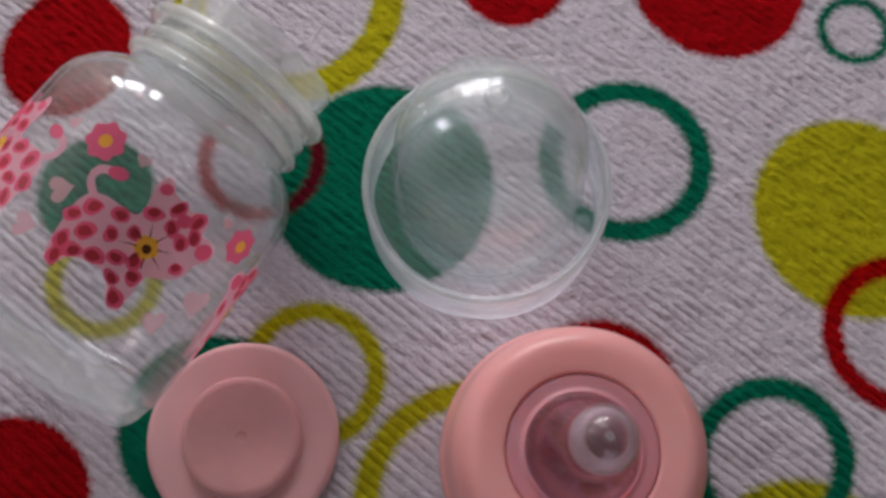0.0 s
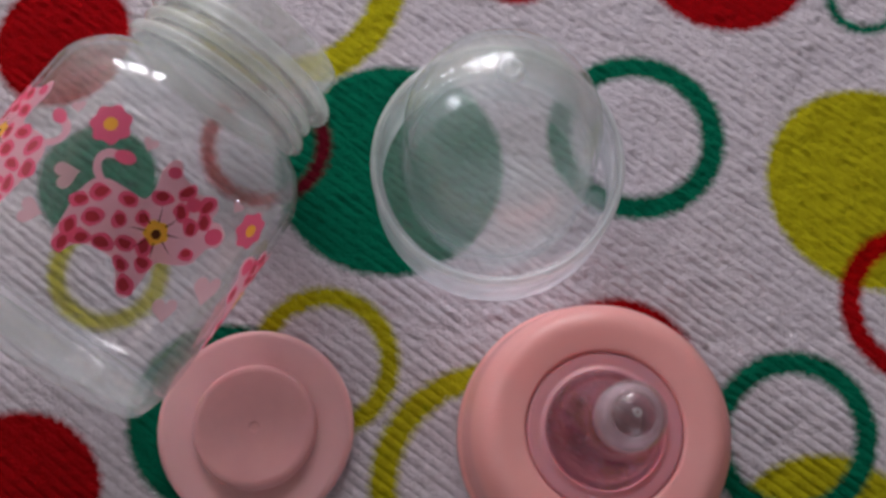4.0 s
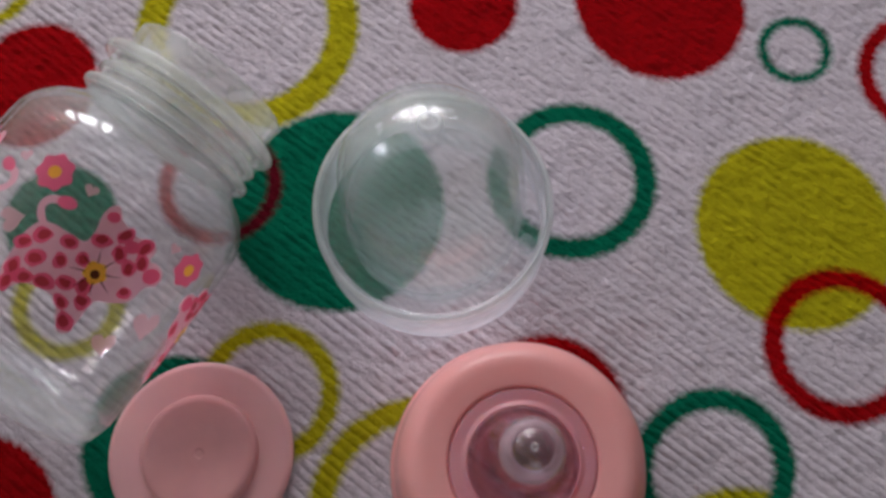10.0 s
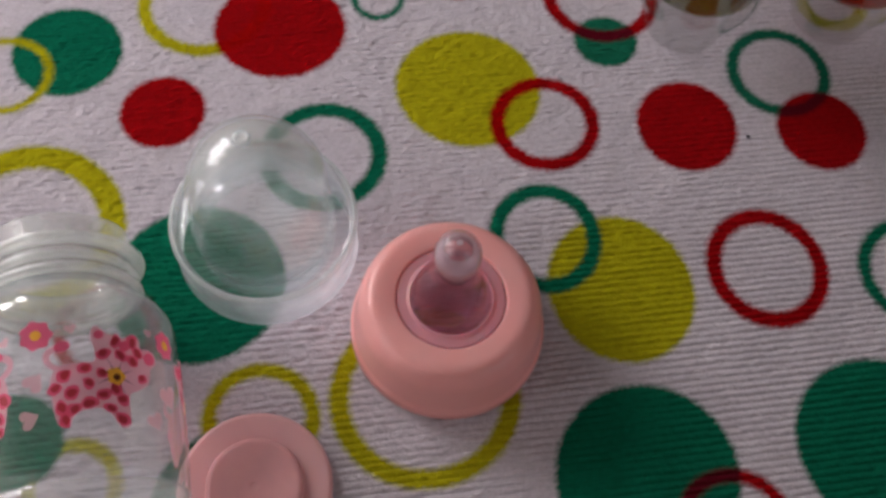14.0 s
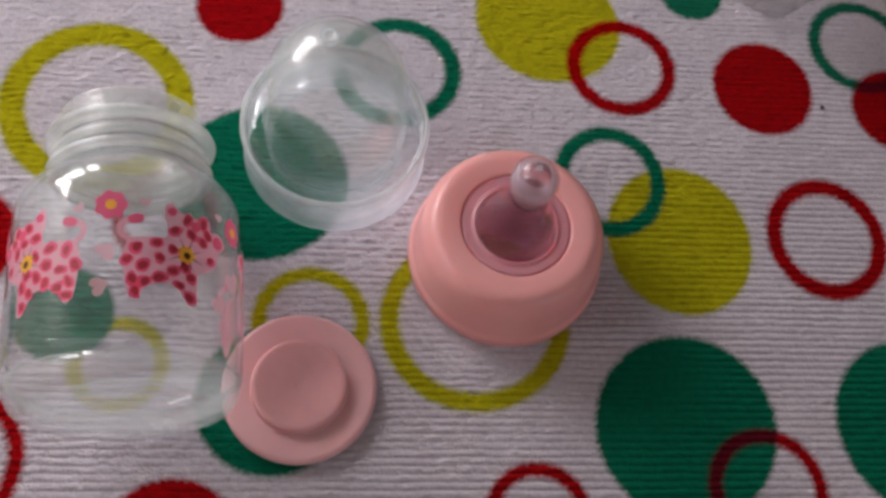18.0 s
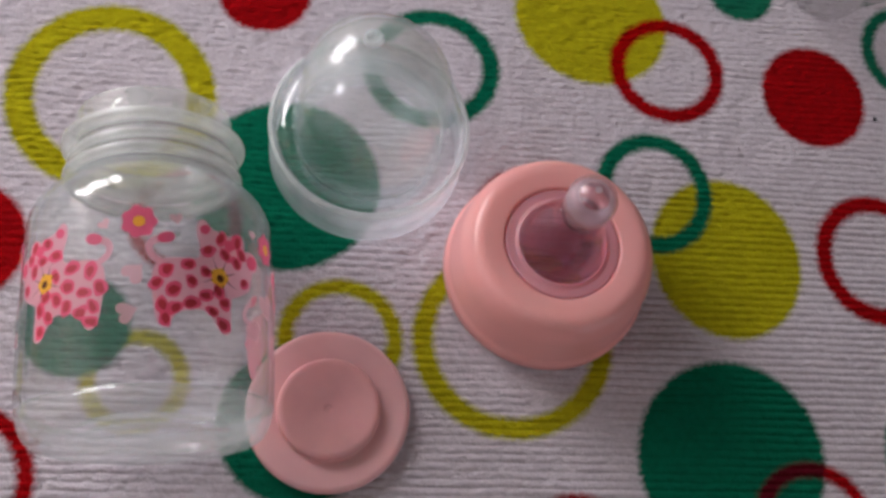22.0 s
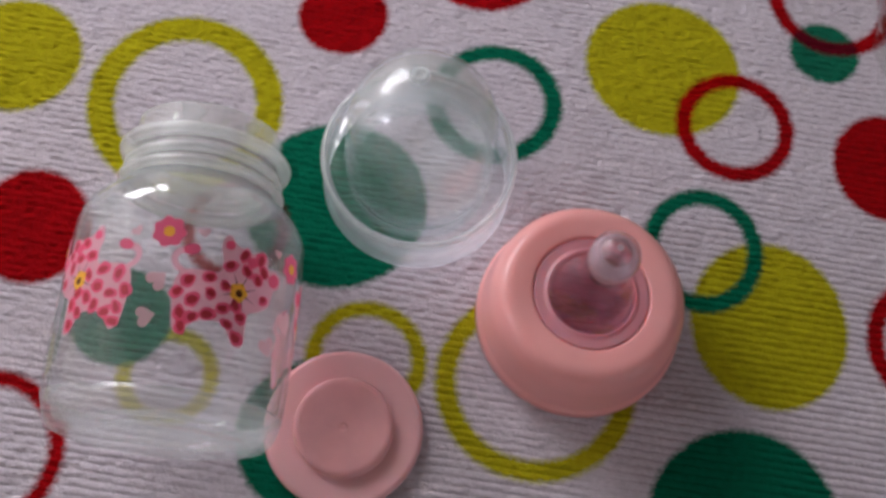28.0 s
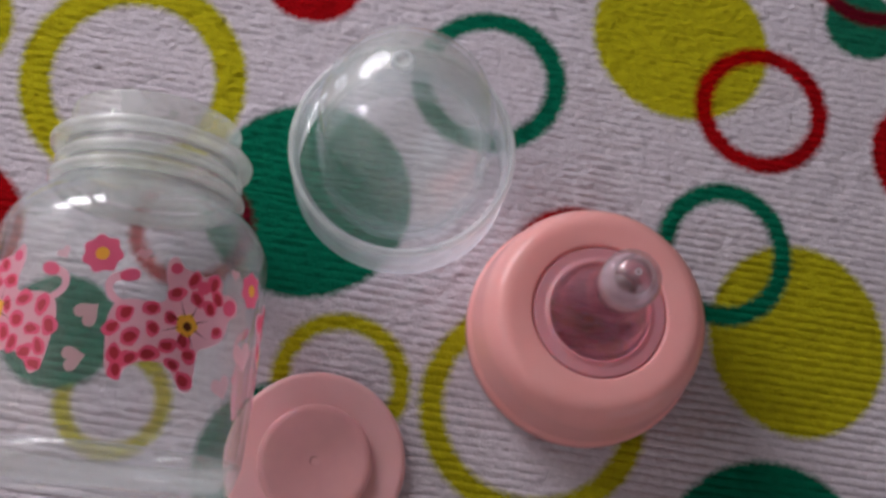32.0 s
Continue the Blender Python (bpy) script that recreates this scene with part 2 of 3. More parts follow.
        # the pile lets some white through the dye
        thin = add(m, "ShaderNodeMath", operation="MULTIPLY")
        wire(m, cover, thin.inputs[0])
        thin.inputs[1].default_value = 0.985 if ink == "over" else 0.995
        mix = add(m, "ShaderNodeMixRGB")
        wire(m, thin.outputs[0], mix.inputs[0])
        wire(m, colour, mix.inputs[1])
        dye = noise_colour(inks[ink], 0.10, 600)
        if ink in ("red", "over"):
            # where red and green meet the print is a dark maroon
            both = add(m, "ShaderNodeMixRGB")
            wire(m, covers["green" if ink == "red" else "red"], both.inputs[0])
            wire(m, dye, both.inputs[1])
            both.inputs[2].default_value = (0.085, 0.004, 0.010, 1)
            dye = both.outputs[0]
        wire(m, dye, mix.inputs[2])
        covers[ink] = cover
        colour = mix.outputs[0]
    wire(m, colour, b.inputs["Base Color"])
    n2 = add(m, "ShaderNodeTexNoise")
    n2.inputs["Scale"].default_value, n2.inputs["Detail"].default_value = 1500, 3
    wire(m, co.outputs["Object"], n2.inputs["Vector"])
    bp = add(m, "ShaderNodeBump")
    bp.inputs["Strength"].default_value, bp.inputs["Distance"].default_value = 0.7, 0.0006
    wire(m, n2.outputs["Fac"], bp.inputs["Height"])
    wire(m, bp.outputs["Normal"], b.inputs["Normal"])
    return m


def ink_film(name, base, clear=0.0):
    """Printed ink; a thin one lets part of the view through."""
    m = lets_light_through(material(name, rough=0.4), base, base, 0.5)
    if clear:
        out = m.node_tree.nodes["Material Output"]
        ink = out.inputs["Surface"].links[0].from_socket
        tr, mix = add(m, "ShaderNodeBsdfTransparent"), add(m, "ShaderNodeMixShader")
        mix.inputs[0].default_value = clear
        wire(m, ink, mix.inputs[1])
        wire(m, tr.outputs[0], mix.inputs[2])
        wire(m, mix.outputs[0], out.inputs["Surface"])
    return m


TERRY = towel_material()
PINK = lets_light_through(material("pink_moulded_plastic", rough=0.26, Subsurface_Weight=0.15, Subsurface_Scale=0.003, Subsurface_Radius=(1.0, 0.4, 0.35)), (0.99, 0.49, 0.465), (0.99, 0.42, 0.38), 0.27)
PINK_SOFT = vary(material("dull_pink_plastic", rough=0.45, Subsurface_Weight=0.15, Subsurface_Scale=0.003), (0.75, 0.415, 0.425), 60, 0.06, 0.06, 500)
PP = clear_plastic("clear_bottle_plastic", 0.05, 0.04, ior=1.62, ripple=0.10, power=3.2, most=0.75, milk_colour=(0.78, 0.92, 0.95), hazier=(0.036, 0.046, 4.5))
PP_INSIDE = clear_plastic("clear_bottle_inside", 0.012, 0.38, ior=1.25, most=0.35)
PP_NECK = clear_plastic("frosted_neck_plastic", 0.36, 0.12, ior=1.6, power=3.0, most=0.75, ripple=0.02, milk_colour=(0.92, 0.96, 0.93))
NECK_WALL = clear_plastic("hazy_neck_plastic", 0.25, 0.14, ior=1.55, power=3.0, most=0.6, ripple=0.04, milk_colour=(0.90, 0.95, 0.93))
# rising milk on the dome is painted in for haze of slanting views
CAP = clear_plastic("clear_cap_plastic", 0.06, 0.17, (1.0, 0.985, 0.97), ior=1.5, power=3.4, most=0.5, milk_colour=(0.80, 0.93, 0.95), ripple=0.06, hazier=(0.021, 0.036, 3.0))
CAP_INSIDE = clear_plastic("clear_cap_inside", 0.06, 0.3, ior=1.2, power=3.0, most=0.5, milk_colour=(0.80, 0.93, 0.95), ripple=0.06, hazier=(0.021, 0.036, 3.0))
CAP_EDGE = clear_plastic("milky_cap_plastic", 0.36, 0.3, ior=1.5, most=0.25, ripple=0.05, milk_colour=(0.90, 0.92, 0.97))
CAP_INNER = clear_plastic("hazy_cap_plastic", 0.13, 0.3, ior=1.35, most=0.22, ripple=0.05)
RIM = clear_plastic("thick_clear_rim", 0.5, 0.1, ior=1.6, milk_colour=(0.9, 0.94, 0.95))
BASE = clear_plastic("thick_clear_base", 0.22, 0.06, ior=1.5, most=0.4, milk_colour=(0.88, 0.92, 0.93))
# pink tint and milk put the collar's pink light into the clear cone
SILICONE = clear_plastic("clear_silicone_pink_lit", 0.10, 0.14, (0.98, 0.72, 0.80), ior=1.3, milk_colour=(0.88, 0.42, 0.55), power=2.4, most=0.6, ripple=0.1)
SILICONE_TIP = clear_plastic("milky_silicone", 0.10, 0.22, (0.95, 0.87, 0.90), ior=1.6, milk_colour=(0.9, 0.82, 0.86), power=2.2, most=0.55)
SILICONE_LINING = clear_plastic("milky_silicone_lining", 0.42, 0.2, (0.98, 0.94, 0.95), ior=1.5, milk_colour=(0.92, 0.84, 0.88))
# boss colour: a step darker and browner than the plate
PINK_DULL = vary(material("darker_pink_plastic", rough=0.5, Subsurface_Weight=0.15, Subsurface_Scale=0.003), (0.66, 0.33, 0.335), 90, 0.10, 0.06, 500)
SILICONE_BASE = vary(material("silicone_skirt", rough=0.4, Subsurface_Weight=0.3, Subsurface_Scale=0.004), (0.57, 0.25, 0.285), 80, 0.05)
PRINT_PINK = ink_film("pink_print", (0.86, 0.45, 0.54), 0.1)
PRINT_DARK = ink_film("crimson_print", (0.48, 0.06, 0.08))
PRINT_ROSE = ink_film("rose_print", (0.76, 0.13, 0.24))
PRINT_PALE = ink_film("pale_pink_print", (0.92, 0.50, 0.55), 0.4)
PRINT_YELLOW = ink_film("yellow_print", (0.85, 0.55, 0.06))
PRINT_BROWN = ink_film("brown_print", (0.13, 0.05, 0.02))
GLASS = clear_plastic("clear_glass", 0.015, 0.02, ior=1.6, power=2.5, most=0.8)
OIL = material("amber_oil", (0.34, 0.30, 0.006), 0.05, Transmission_Weight=0.8, IOR=1.46)
SYRUP = material("orange_red_liquid", (0.62, 0.06, 0.008), 0.05, Transmission_Weight=0.8, IOR=1.42)
LINT = material("dark_lint", (0.02, 0.02, 0.03), 0.9)
TABLE = vary(material("table_top_wood", rough=0.5), (0.30, 0.19, 0.11), 9, 0.2, 0.1, 120)
WALL = vary(material("wall_paint", rough=0.9), (0.60, 0.54, 0.47), 6, 0.05, 0.2, 200)
WOOD = vary(material("window_paint", rough=0.5), (0.7, 0.7, 0.68), 8, 0.05)


# ---- mesh helpers ----
def mesh_object(name, bm, mat, parent=None, smooth=True, label=""):
    me = bpy.data.meshes.new(name)
    bm.to_mesh(me)
    bm.free()
    for p in me.polygons:
        p.use_smooth = smooth
    me.materials.append(mat)
    ob = new(name, me)
    if parent:
        ob.parent = parent
    return tagged(ob, label=label)


def part(name, bm, mat, parent, label="", smooth=True):
    return mesh_object(name, bm, mat, parent, smooth, label)


def thing(name, m, label, category, **more):
    ob = new(name)
    ob.empty_display_size = 0.01
    ob.matrix_world = m
    return tagged(ob, label, category, **more)


def rounded(points, n=5):
    """Profile (radius, height, corner radius) with its corners rounded."""
    out = []
    for i, (r, z, c) in enumerate(points):
        p = Vector((r, z))
        if c == 0 or i in (0, len(points) - 1):
            out.append((r, z))
            continue
        a, b = Vector(points[i - 1][:2]), Vector(points[i + 1][:2])
        u, v = a - p, b - p
        c = min(c, u.length * 0.49, v.length * 0.49)
        s, e = p + u.normalized() * c, p + v.normalized() * c
        for k in range(n + 1):
            t = k / n
            q = s * (1 - t) ** 2 + p * 2 * t * (1 - t) + e * t ** 2
            out.append((q.x, q.y))
    return out


def lathe(profile, steps=96, closed=False, mm=0.001, wobble=None):
    """Turn a profile (radius, height) in millimetres about z."""
    bm = bmesh.new()
    rings = []
    for r, z in profile:
        if r < 1e-6:
            rings.append([bm.verts.new((0, 0, z * mm))])
            continue
        ring = []
        for k in range(steps):
            a = 2 * math.pi * k / steps
            dr, dz = wobble(a, r, z) if wobble else (0, 0)
            ring.append(bm.verts.new(((r + dr) * mm * math.cos(a), (r + dr) * mm * math.sin(a), (z + dz) * mm)))
        rings.append(ring)
    pairs = list(zip(rings, rings[1:])) + ([(rings[-1], rings[0])] if closed else [])
    for p, q in pairs:
        for k in range(steps):
            j = (k + 1) % steps
            if len(p) == 1 and len(q) == 1:
                continue
            if len(p) == 1:
                bm.faces.new((p[0], q[j], q[k]))
            elif len(q) == 1:
                bm.faces.new((p[k], p[j], q[0]))
            else:
                bm.faces.new((p[k], p[j], q[j], q[k]))
    bmesh.ops.recalc_face_normals(bm, faces=bm.faces)
    return bm


def dull_inside(ob, mat, middle):
    """Give the faces that look inwards another finish."""
    ob.data.materials.append(mat)
    for p in ob.data.polygons:
        c, n = p.center, p.normal
        if n.x * c.x + n.y * c.y + n.z * (c.z - middle) * 0.5 < 0:
            p.material_index = 1


def shell(outer, wall):
    """Closed profile: the outer line and an inner line one wall thickness inside it."""
    inner = []
    for i, (r, z) in enumerate(outer):
        a = Vector(outer[max(i - 1, 0)])
        b = Vector(outer[min(i + 1, len(outer) - 1)])
        t = (b - a).normalized() if (b - a).length else Vector((0, 1))
        n = Vector((-t.y, t.x))
        inner.append((max(r + n.x * wall, 0.0) if r > 1e-6 else 0.0, z + n.y * wall))
    return outer, inner


# ---- towel: one ribbed sheet, finest where things lie on it ----


def towel():
    def lines(lo, hi, fine, out_lo, out_hi, coarse):
        return np.concatenate([np.arange(out_lo, lo, coarse), np.arange(lo, hi, fine), np.arange(hi, out_hi, coarse)])

    al, ac = lines(-0.145, 0.18, 0.0007, -0.2, 0.30, 0.004), lines(-0.055, 0.165, PITCH / 10, -0.13, 0.26, 0.004)
    nx, ny = len(al), len(ac)
    along, across = np.meshgrid(al, ac)
    gx, gy = along * math.cos(RIB) - across * math.sin(RIB), along * math.sin(RIB) + across * math.cos(RIB)
    rng = np.random.default_rng(4)

    def smooth_noise(cu, cv=None):
        cv = cv or cu
        u, v = (along - al[0]) / cu, (across - ac[0]) / cv
        g = rng.standard_normal((int(v.max()) + 3, int(u.max()) + 3))
        i, j = u.astype(int), v.astype(int)
        a, b = u - i, v - j
        a, b = a * a * (3 - 2 * a), b * b * (3 - 2 * b)
        return (g[j, i] * (1 - a) + g[j, i + 1] * a) * (1 - b) + (g[j + 1, i] * (1 - a) + g[j + 1, i + 1] * a) * b

    # where the towel is worn flat the ribs are plain; farther north the nap stands up and half hides them
    nap = np.clip((gy + 0.012 * smooth_noise(0.03) + 0.01) / 0.065, 0, 1)
    wander = across + (0.00007 + 0.00013 * nap) * smooth_noise(0.008, 0.004) + 0.00005 * smooth_noise(0.0022, 0.002)
    rib = np.abs(np.sin(math.pi * wander / PITCH)) ** 0.6
    fluff = np.clip(0.9 - 0.2 * nap + (0.6 + 0.4 * nap) * (0.10 * smooth_noise(0.022) + 0.12 * smooth_noise(0.011) + 0.22 * smooth_noise(0.0035, 0.0025) + 0.26 * smooth_noise(0.0019, 0.0015)), 0.1, 1.25)
    row = np.floor(wander / PITCH)
    loops = np.sin(2 * math.pi * along / 0.0021 + row * 2.4 + 0.8 * smooth_noise(0.004))
    z = RIB_DEPTH * (1 - 0.5 * nap) * rib * fluff + 0.00009 * loops * rib + (0.00008 + 0.00006 * nap) * smooth_noise(0.0011, 0.0009) + 0.00007 * nap * smooth_noise(0.0032) + 0.0001 * smooth_noise(0.012) + 0.0003 * smooth_noise(0.05)
    z -= 0.0008
    co = np.stack([gx, gy, z], -1).reshape(-1, 3)
    k = np.arange(nx * ny).reshape(ny, nx)
    quads = np.stack([k[:-1, :-1], k[:-1, 1:], k[1:, 1:], k[1:, :-1]], -1).reshape(-1, 4)
    me = bpy.data.meshes.new("towel")
    me.vertices.add(len(co))
    me.vertices.foreach_set("co", co.ravel())
    me.loops.add(quads.size)
    me.loops.foreach_set("vertex_index", quads.ravel())
    me.polygons.add(len(quads))
    me.polygons.foreach_set("loop_start", np.arange(0, quads.size, 4))
    me.update(calc_edges=True)
    me.polygons.foreach_set("use_smooth", np.ones(len(quads), bool))
    me.materials.append(TERRY)
    ob = new("towel", me)
    return tagged(ob, "white ribbed terry towel printed with red, green and olive circles", "towel")


RIB_DEPTH = 0.00055
towel()


# ---- feeding bottle, lying on its side ----
def outline(points, n=4):
    """Closed smooth line through points."""
    out, k = [], len(points)
    for i in range(k):
        p0, p1, p2, p3 = (Vector(points[(i + j) % k]) for j in (-1, 0, 1, 2))
        for j in range(n):
            t = j / n
            out.append(0.5 * (2 * p1 + (p2 - p0) * t + (2 * p0 - 5 * p1 + 4 * p2 - p3) * t * t + (3 * p1 - p0 - 3 * p2 + p3) * t ** 3))
    return out


def wrapped(lines, height, angle, lift, radius=22.2, flip=1, cuts=2):
    """Flat printed shapes, laid round a cylinder about z: x goes round, y along (millimetres)."""
    bm = bmesh.new()
    for line in lines:
        vs = [bm.verts.new((p[0], p[1], 0)) for p in line]
        es = [bm.edges.new((vs[i], vs[(i + 1) % len(vs)])) for i in range(len(vs))]
        bmesh.ops.triangle_fill(bm, edges=es, use_beauty=True)
    if cuts:
        bmesh.ops.subdivide_edges(bm, edges=bm.edges[:], cuts=cuts, use_grid_fill=True)
    r = (radius + lift) / 1000
    for v in bm.verts:
        a = radians(angle) - flip * v.co.x / radius
        v.co = (-r * math.cos(a), r * math.sin(a), (height + v.co.y) / 1000)
    bmesh.ops.recalc_face_normals(bm, faces=bm.faces)
    return bm


def oval(x, y, rx, ry=None, n=14, turn=0.0):
    ry = ry or rx
    c, s = math.cos(turn), math.sin(turn)
    return [(x + rx * math.cos(t) * c - ry * math.sin(t) * s, y + rx * math.cos(t) * s + ry * math.sin(t) * c) for t in (2 * math.pi * k / n for k in range(n))]


def blotch(x, y, rx, ry, turn, rnd):
    """Uneven spot with soft corners."""
    c, s = math.cos(turn), math.sin(turn)
    pts = []
    for k in range(7):
        t, q = 2 * math.pi * (k + rnd.uniform(-0.25, 0.25)) / 7, rnd.uniform(0.82, 1.16)
        u, v = rx * q * math.cos(t), ry * q * math.sin(t)
        pts.append((x + u * c - v * s, y + u * s + v * c))
    return outline(pts, 2)


def petals(x, y, r, n=7):
    return [(x + r * (1 + 0.09 * math.cos(n * t)) * math.cos(t), y + r * (1 + 0.09 * math.cos(n * t)) * math.sin(t)) for t in (2 * math.pi * k / 42 for k in range(42))]


def heart(x, y, r, turn=0.0):
    out = []
    for k in range(24):
        t = 2 * math.pi * k / 24
        u, v = r * math.sin(t) ** 3, r * (0.8125 * math.cos(t) - 0.3125 * math.cos(2 * t) - 0.125 * math.cos(3 * t) - 0.0625 * math.cos(4 * t))
        out.append((x + u * math.cos(turn) - v * math.sin(turn), y + u * math.sin(turn) + v * math.cos(turn)))
    return out


PATCH = [(-10.1, -9.2), (-8.8, -9.5), (-7.6, -7.4), (-5.9, -6.5), (-4.0, -6.2), (-2.0, -6.5), (-0.5, -8.6), (0.7, -9.9), (2.2, -9.4), (2.4, -6.4), (2.5, -3.5), (4.5, -2.4),
         (7.0, -0.6), (7.7, 2.4), (9.2, 3.6), (9.0, 5.6), (7.2, 6.4), (5.6, 6.2), (5.4, 8.1), (3.7, 8.6), (1.8, 7.9), (0.1, 8.3), (-1.5, 8.6), (-2.9, 10.0), (-4.0, 9.4), (-4.3, 7.3),
         (-3.7, 5.2), (-3.9, 2.9), (-6.2, 2.6), (-9.0, 2.4), (-10.8, 1.4), (-11.5, -1.2), (-11.2, -4.8), (-10.8, -7.6)]
SPOTS = [(-9.0, 0.3), (-5.8, 1.5), (-7.9, -3.0), (-5.0, -1.4), (-9.9, -5.7), (-7.6, -6.3), (-10.6, -2.3), (-4.8, -5.0), (-2.6, -3.6), (-9.4, -8.3), (-1.3, -6.3), (0.8, -8.2),
         (1.0, -4.6), (-2.2, 4.4), (0.3, 7.0), (3.7, 7.2), (3.4, 3.2), (5.6, 0.0), (1.3, 4.2), (4.8, 5.2), (-2.4, 0.6), (-0.2, -2.6)]


BODY_R = 22.3


def bottle():
    base = pose(-0.0624, 0.0310, 0.0221, 0, 90, 57.1)
    ob = thing("feeding_bottle", base, "clear plastic feeding bottle with pink prints lying open on the towel", "bottle")
    foot = rounded([(0, 1.2, 0), (11, 0.8, 4), (14.0, -1.6, 2), (20.4, -1.4, 5), (22.0, 4.4, 0)], 7)
    o, i = shell(foot, 1.7)
    part("base", lathe(o + i[::-1]), BASE, ob, "thick rounded base")
    outer = rounded([(22.0, 4.4, 0), (22.3, 11, 3), (22.3, 33, 7), (22.0, 40.2, 5), (19.0, 44.6, 4), (15.6, 46.6, 2), (15.2, 47.6, 0)], 7)
    o, i = shell(outer, 1.0)
    wall = part("body", lathe(o + i[::-1], closed=True), PP, ob)
    wall.visible_shadow = False
    dull_inside(wall, PP_INSIDE, 0.02)
    tube = rounded([(15.2, 47.6, 0), (14.4, 48.4, 0.5), (14.2, 57.4, 1), (14.7, 62.3, 0.7), (12.9, 62.3, 0.6), (13.0, 47.6, 0)], 5)
    neck = part("neck", lathe(tube, closed=True), NECK_WALL, ob, "hazy screw neck")
    for name, z, r, tall in (("thread", 49.2, 16.7, 2.6), ("thread", 52.4, 16.0, 2.4), ("bead", 55.9, 17.3, 3.2)):
        ring = rounded([(14.45, z - tall / 2, 0), (r, z - tall * 0.22, 0.7), (r, z + tall * 0.22, 0.7), (14.45, z + tall / 2, 0)], 6)
        part(name, lathe(ring, closed=True), PP_NECK, neck, "milky raised " + name)
    rnd = random.Random(3)
    for angle, flip in ((-36.8, 1), (41.0, -1), (-102.0, -1)):
        print_ob = part("spotted_print", wrapped([outline(PATCH, 3)], 23.0, angle, 0.10, BODY_R, flip), PRINT_PINK, ob, "pink printed patch with crimson spots")
        for x, y in SPOTS:
            x, y, turn, rx, ry = x + rnd.uniform(-0.2, 0.2), y + rnd.uniform(-0.2, 0.2), rnd.uniform(0, 3), rnd.uniform(1.3, 1.7), rnd.uniform(1.0, 1.3)
            part("spot", wrapped([blotch(x, y, rx, ry, turn, rnd)], 23.0, angle, 0.15, BODY_R, flip, 0), PRINT_ROSE, print_ob)
            part("spot_core", wrapped([blotch(x + rnd.uniform(-0.2, 0.2), y + rnd.uniform(-0.2, 0.2), rx * 0.62, ry * 0.58, turn, rnd)], 23.0, angle, 0.19, BODY_R, flip, 0), PRINT_DARK, print_ob)
        part("yellow_dot", wrapped([petals(0, 0, 1.7, 5)], 23.0, angle, 0.22, BODY_R, flip, 1), PRINT_YELLOW, print_ob)
        part("brown_dot", wrapped([oval(0.1, -0.2, 0.7)], 23.0, angle, 0.26, BODY_R, flip, 0), PRINT_BROWN, print_ob)
        for k in range(8):
            t = k * math.pi / 4 + 0.4
            ray = [(1.5 * math.cos(t - 0.07), 1.5 * math.sin(t - 0.07)), (4.0 * math.cos(t), 4.0 * math.sin(t)), (1.5 * math.cos(t + 0.07), 1.5 * math.sin(t + 0.07))]
            part("stamen", wrapped([ray], 23.0, angle, 0.24, BODY_R, flip, 0), PRINT_BROWN, print_ob)
        for x, y, r in ((7.4, 4.4, 1.5), (-2.8, 8.2, 1.0), (2.0, 6.2, 1.2)):
            part("rose_dot", wrapped([oval(x, y, r, r * 0.85, 14, 0.6)], 23.0, angle, 0.20, BODY_R, flip, 0), PRINT_ROSE, print_ob)
        curl = [(-10.6, 1.4), (-12.0, 2.4), (-12.6, 4.2), (-11.8, 5.8), (-10.0, 6.4), (-9.4, 5.8), (-10.2, 5.1), (-11.2, 4.6), (-11.4, 3.6), (-10.6, 2.6), (-9.4, 1.8)]
        part("curl", wrapped([outline(curl, 3)], 23.0, angle, 0.10, BODY_R, flip), PRINT_PINK, print_ob)
        part("curl_end", wrapped([oval(-9.3, 6.0, 1.5, 1.0, 14, 0.3)], 23.0, angle, 0.14, BODY_R, flip, 0), PRINT_ROSE, print_ob)
    for angle in (-1.6, -69.5, 74):
        fl = part("flower_print", wrapped([petals(0, 0, 2.8)], 31.7, angle, 0.10, BODY_R, 1, 1), PRINT_ROSE, ob, "rose printed flower with a yellow middle")
        part("middle", wrapped([oval(0, 0, 1.0)], 31.7, angle, 0.16, BODY_R, 1, 0), PRINT_YELLOW, fl)
    for angle, h, r, t in ((0, 22.6, 2.0, 2.4), (2.5, 15.9, 1.9, 1.9), (-69, 20.9, 2.7, 0.4), (-57.4, 15.1, 2.1, 0.5), (-17, 32.5, 1.1, 0.2), (75, 22.0, 2.0, 0.5), (-57, 33.0, 1.0, 0), (70, 16, 1.6, 0.7), (13, 31.5, 1.1, 0.6)):
        part("heart_print", wrapped([heart(0, 0, r, t)], h, angle, 0.10, BODY_R, 1, 1), PRINT_PALE, ob)
    for p in ob.children_recursive:
        if p.data.materials[0].name.endswith("_print"):
            p.visible_shadow = False
    return ob


bottle()


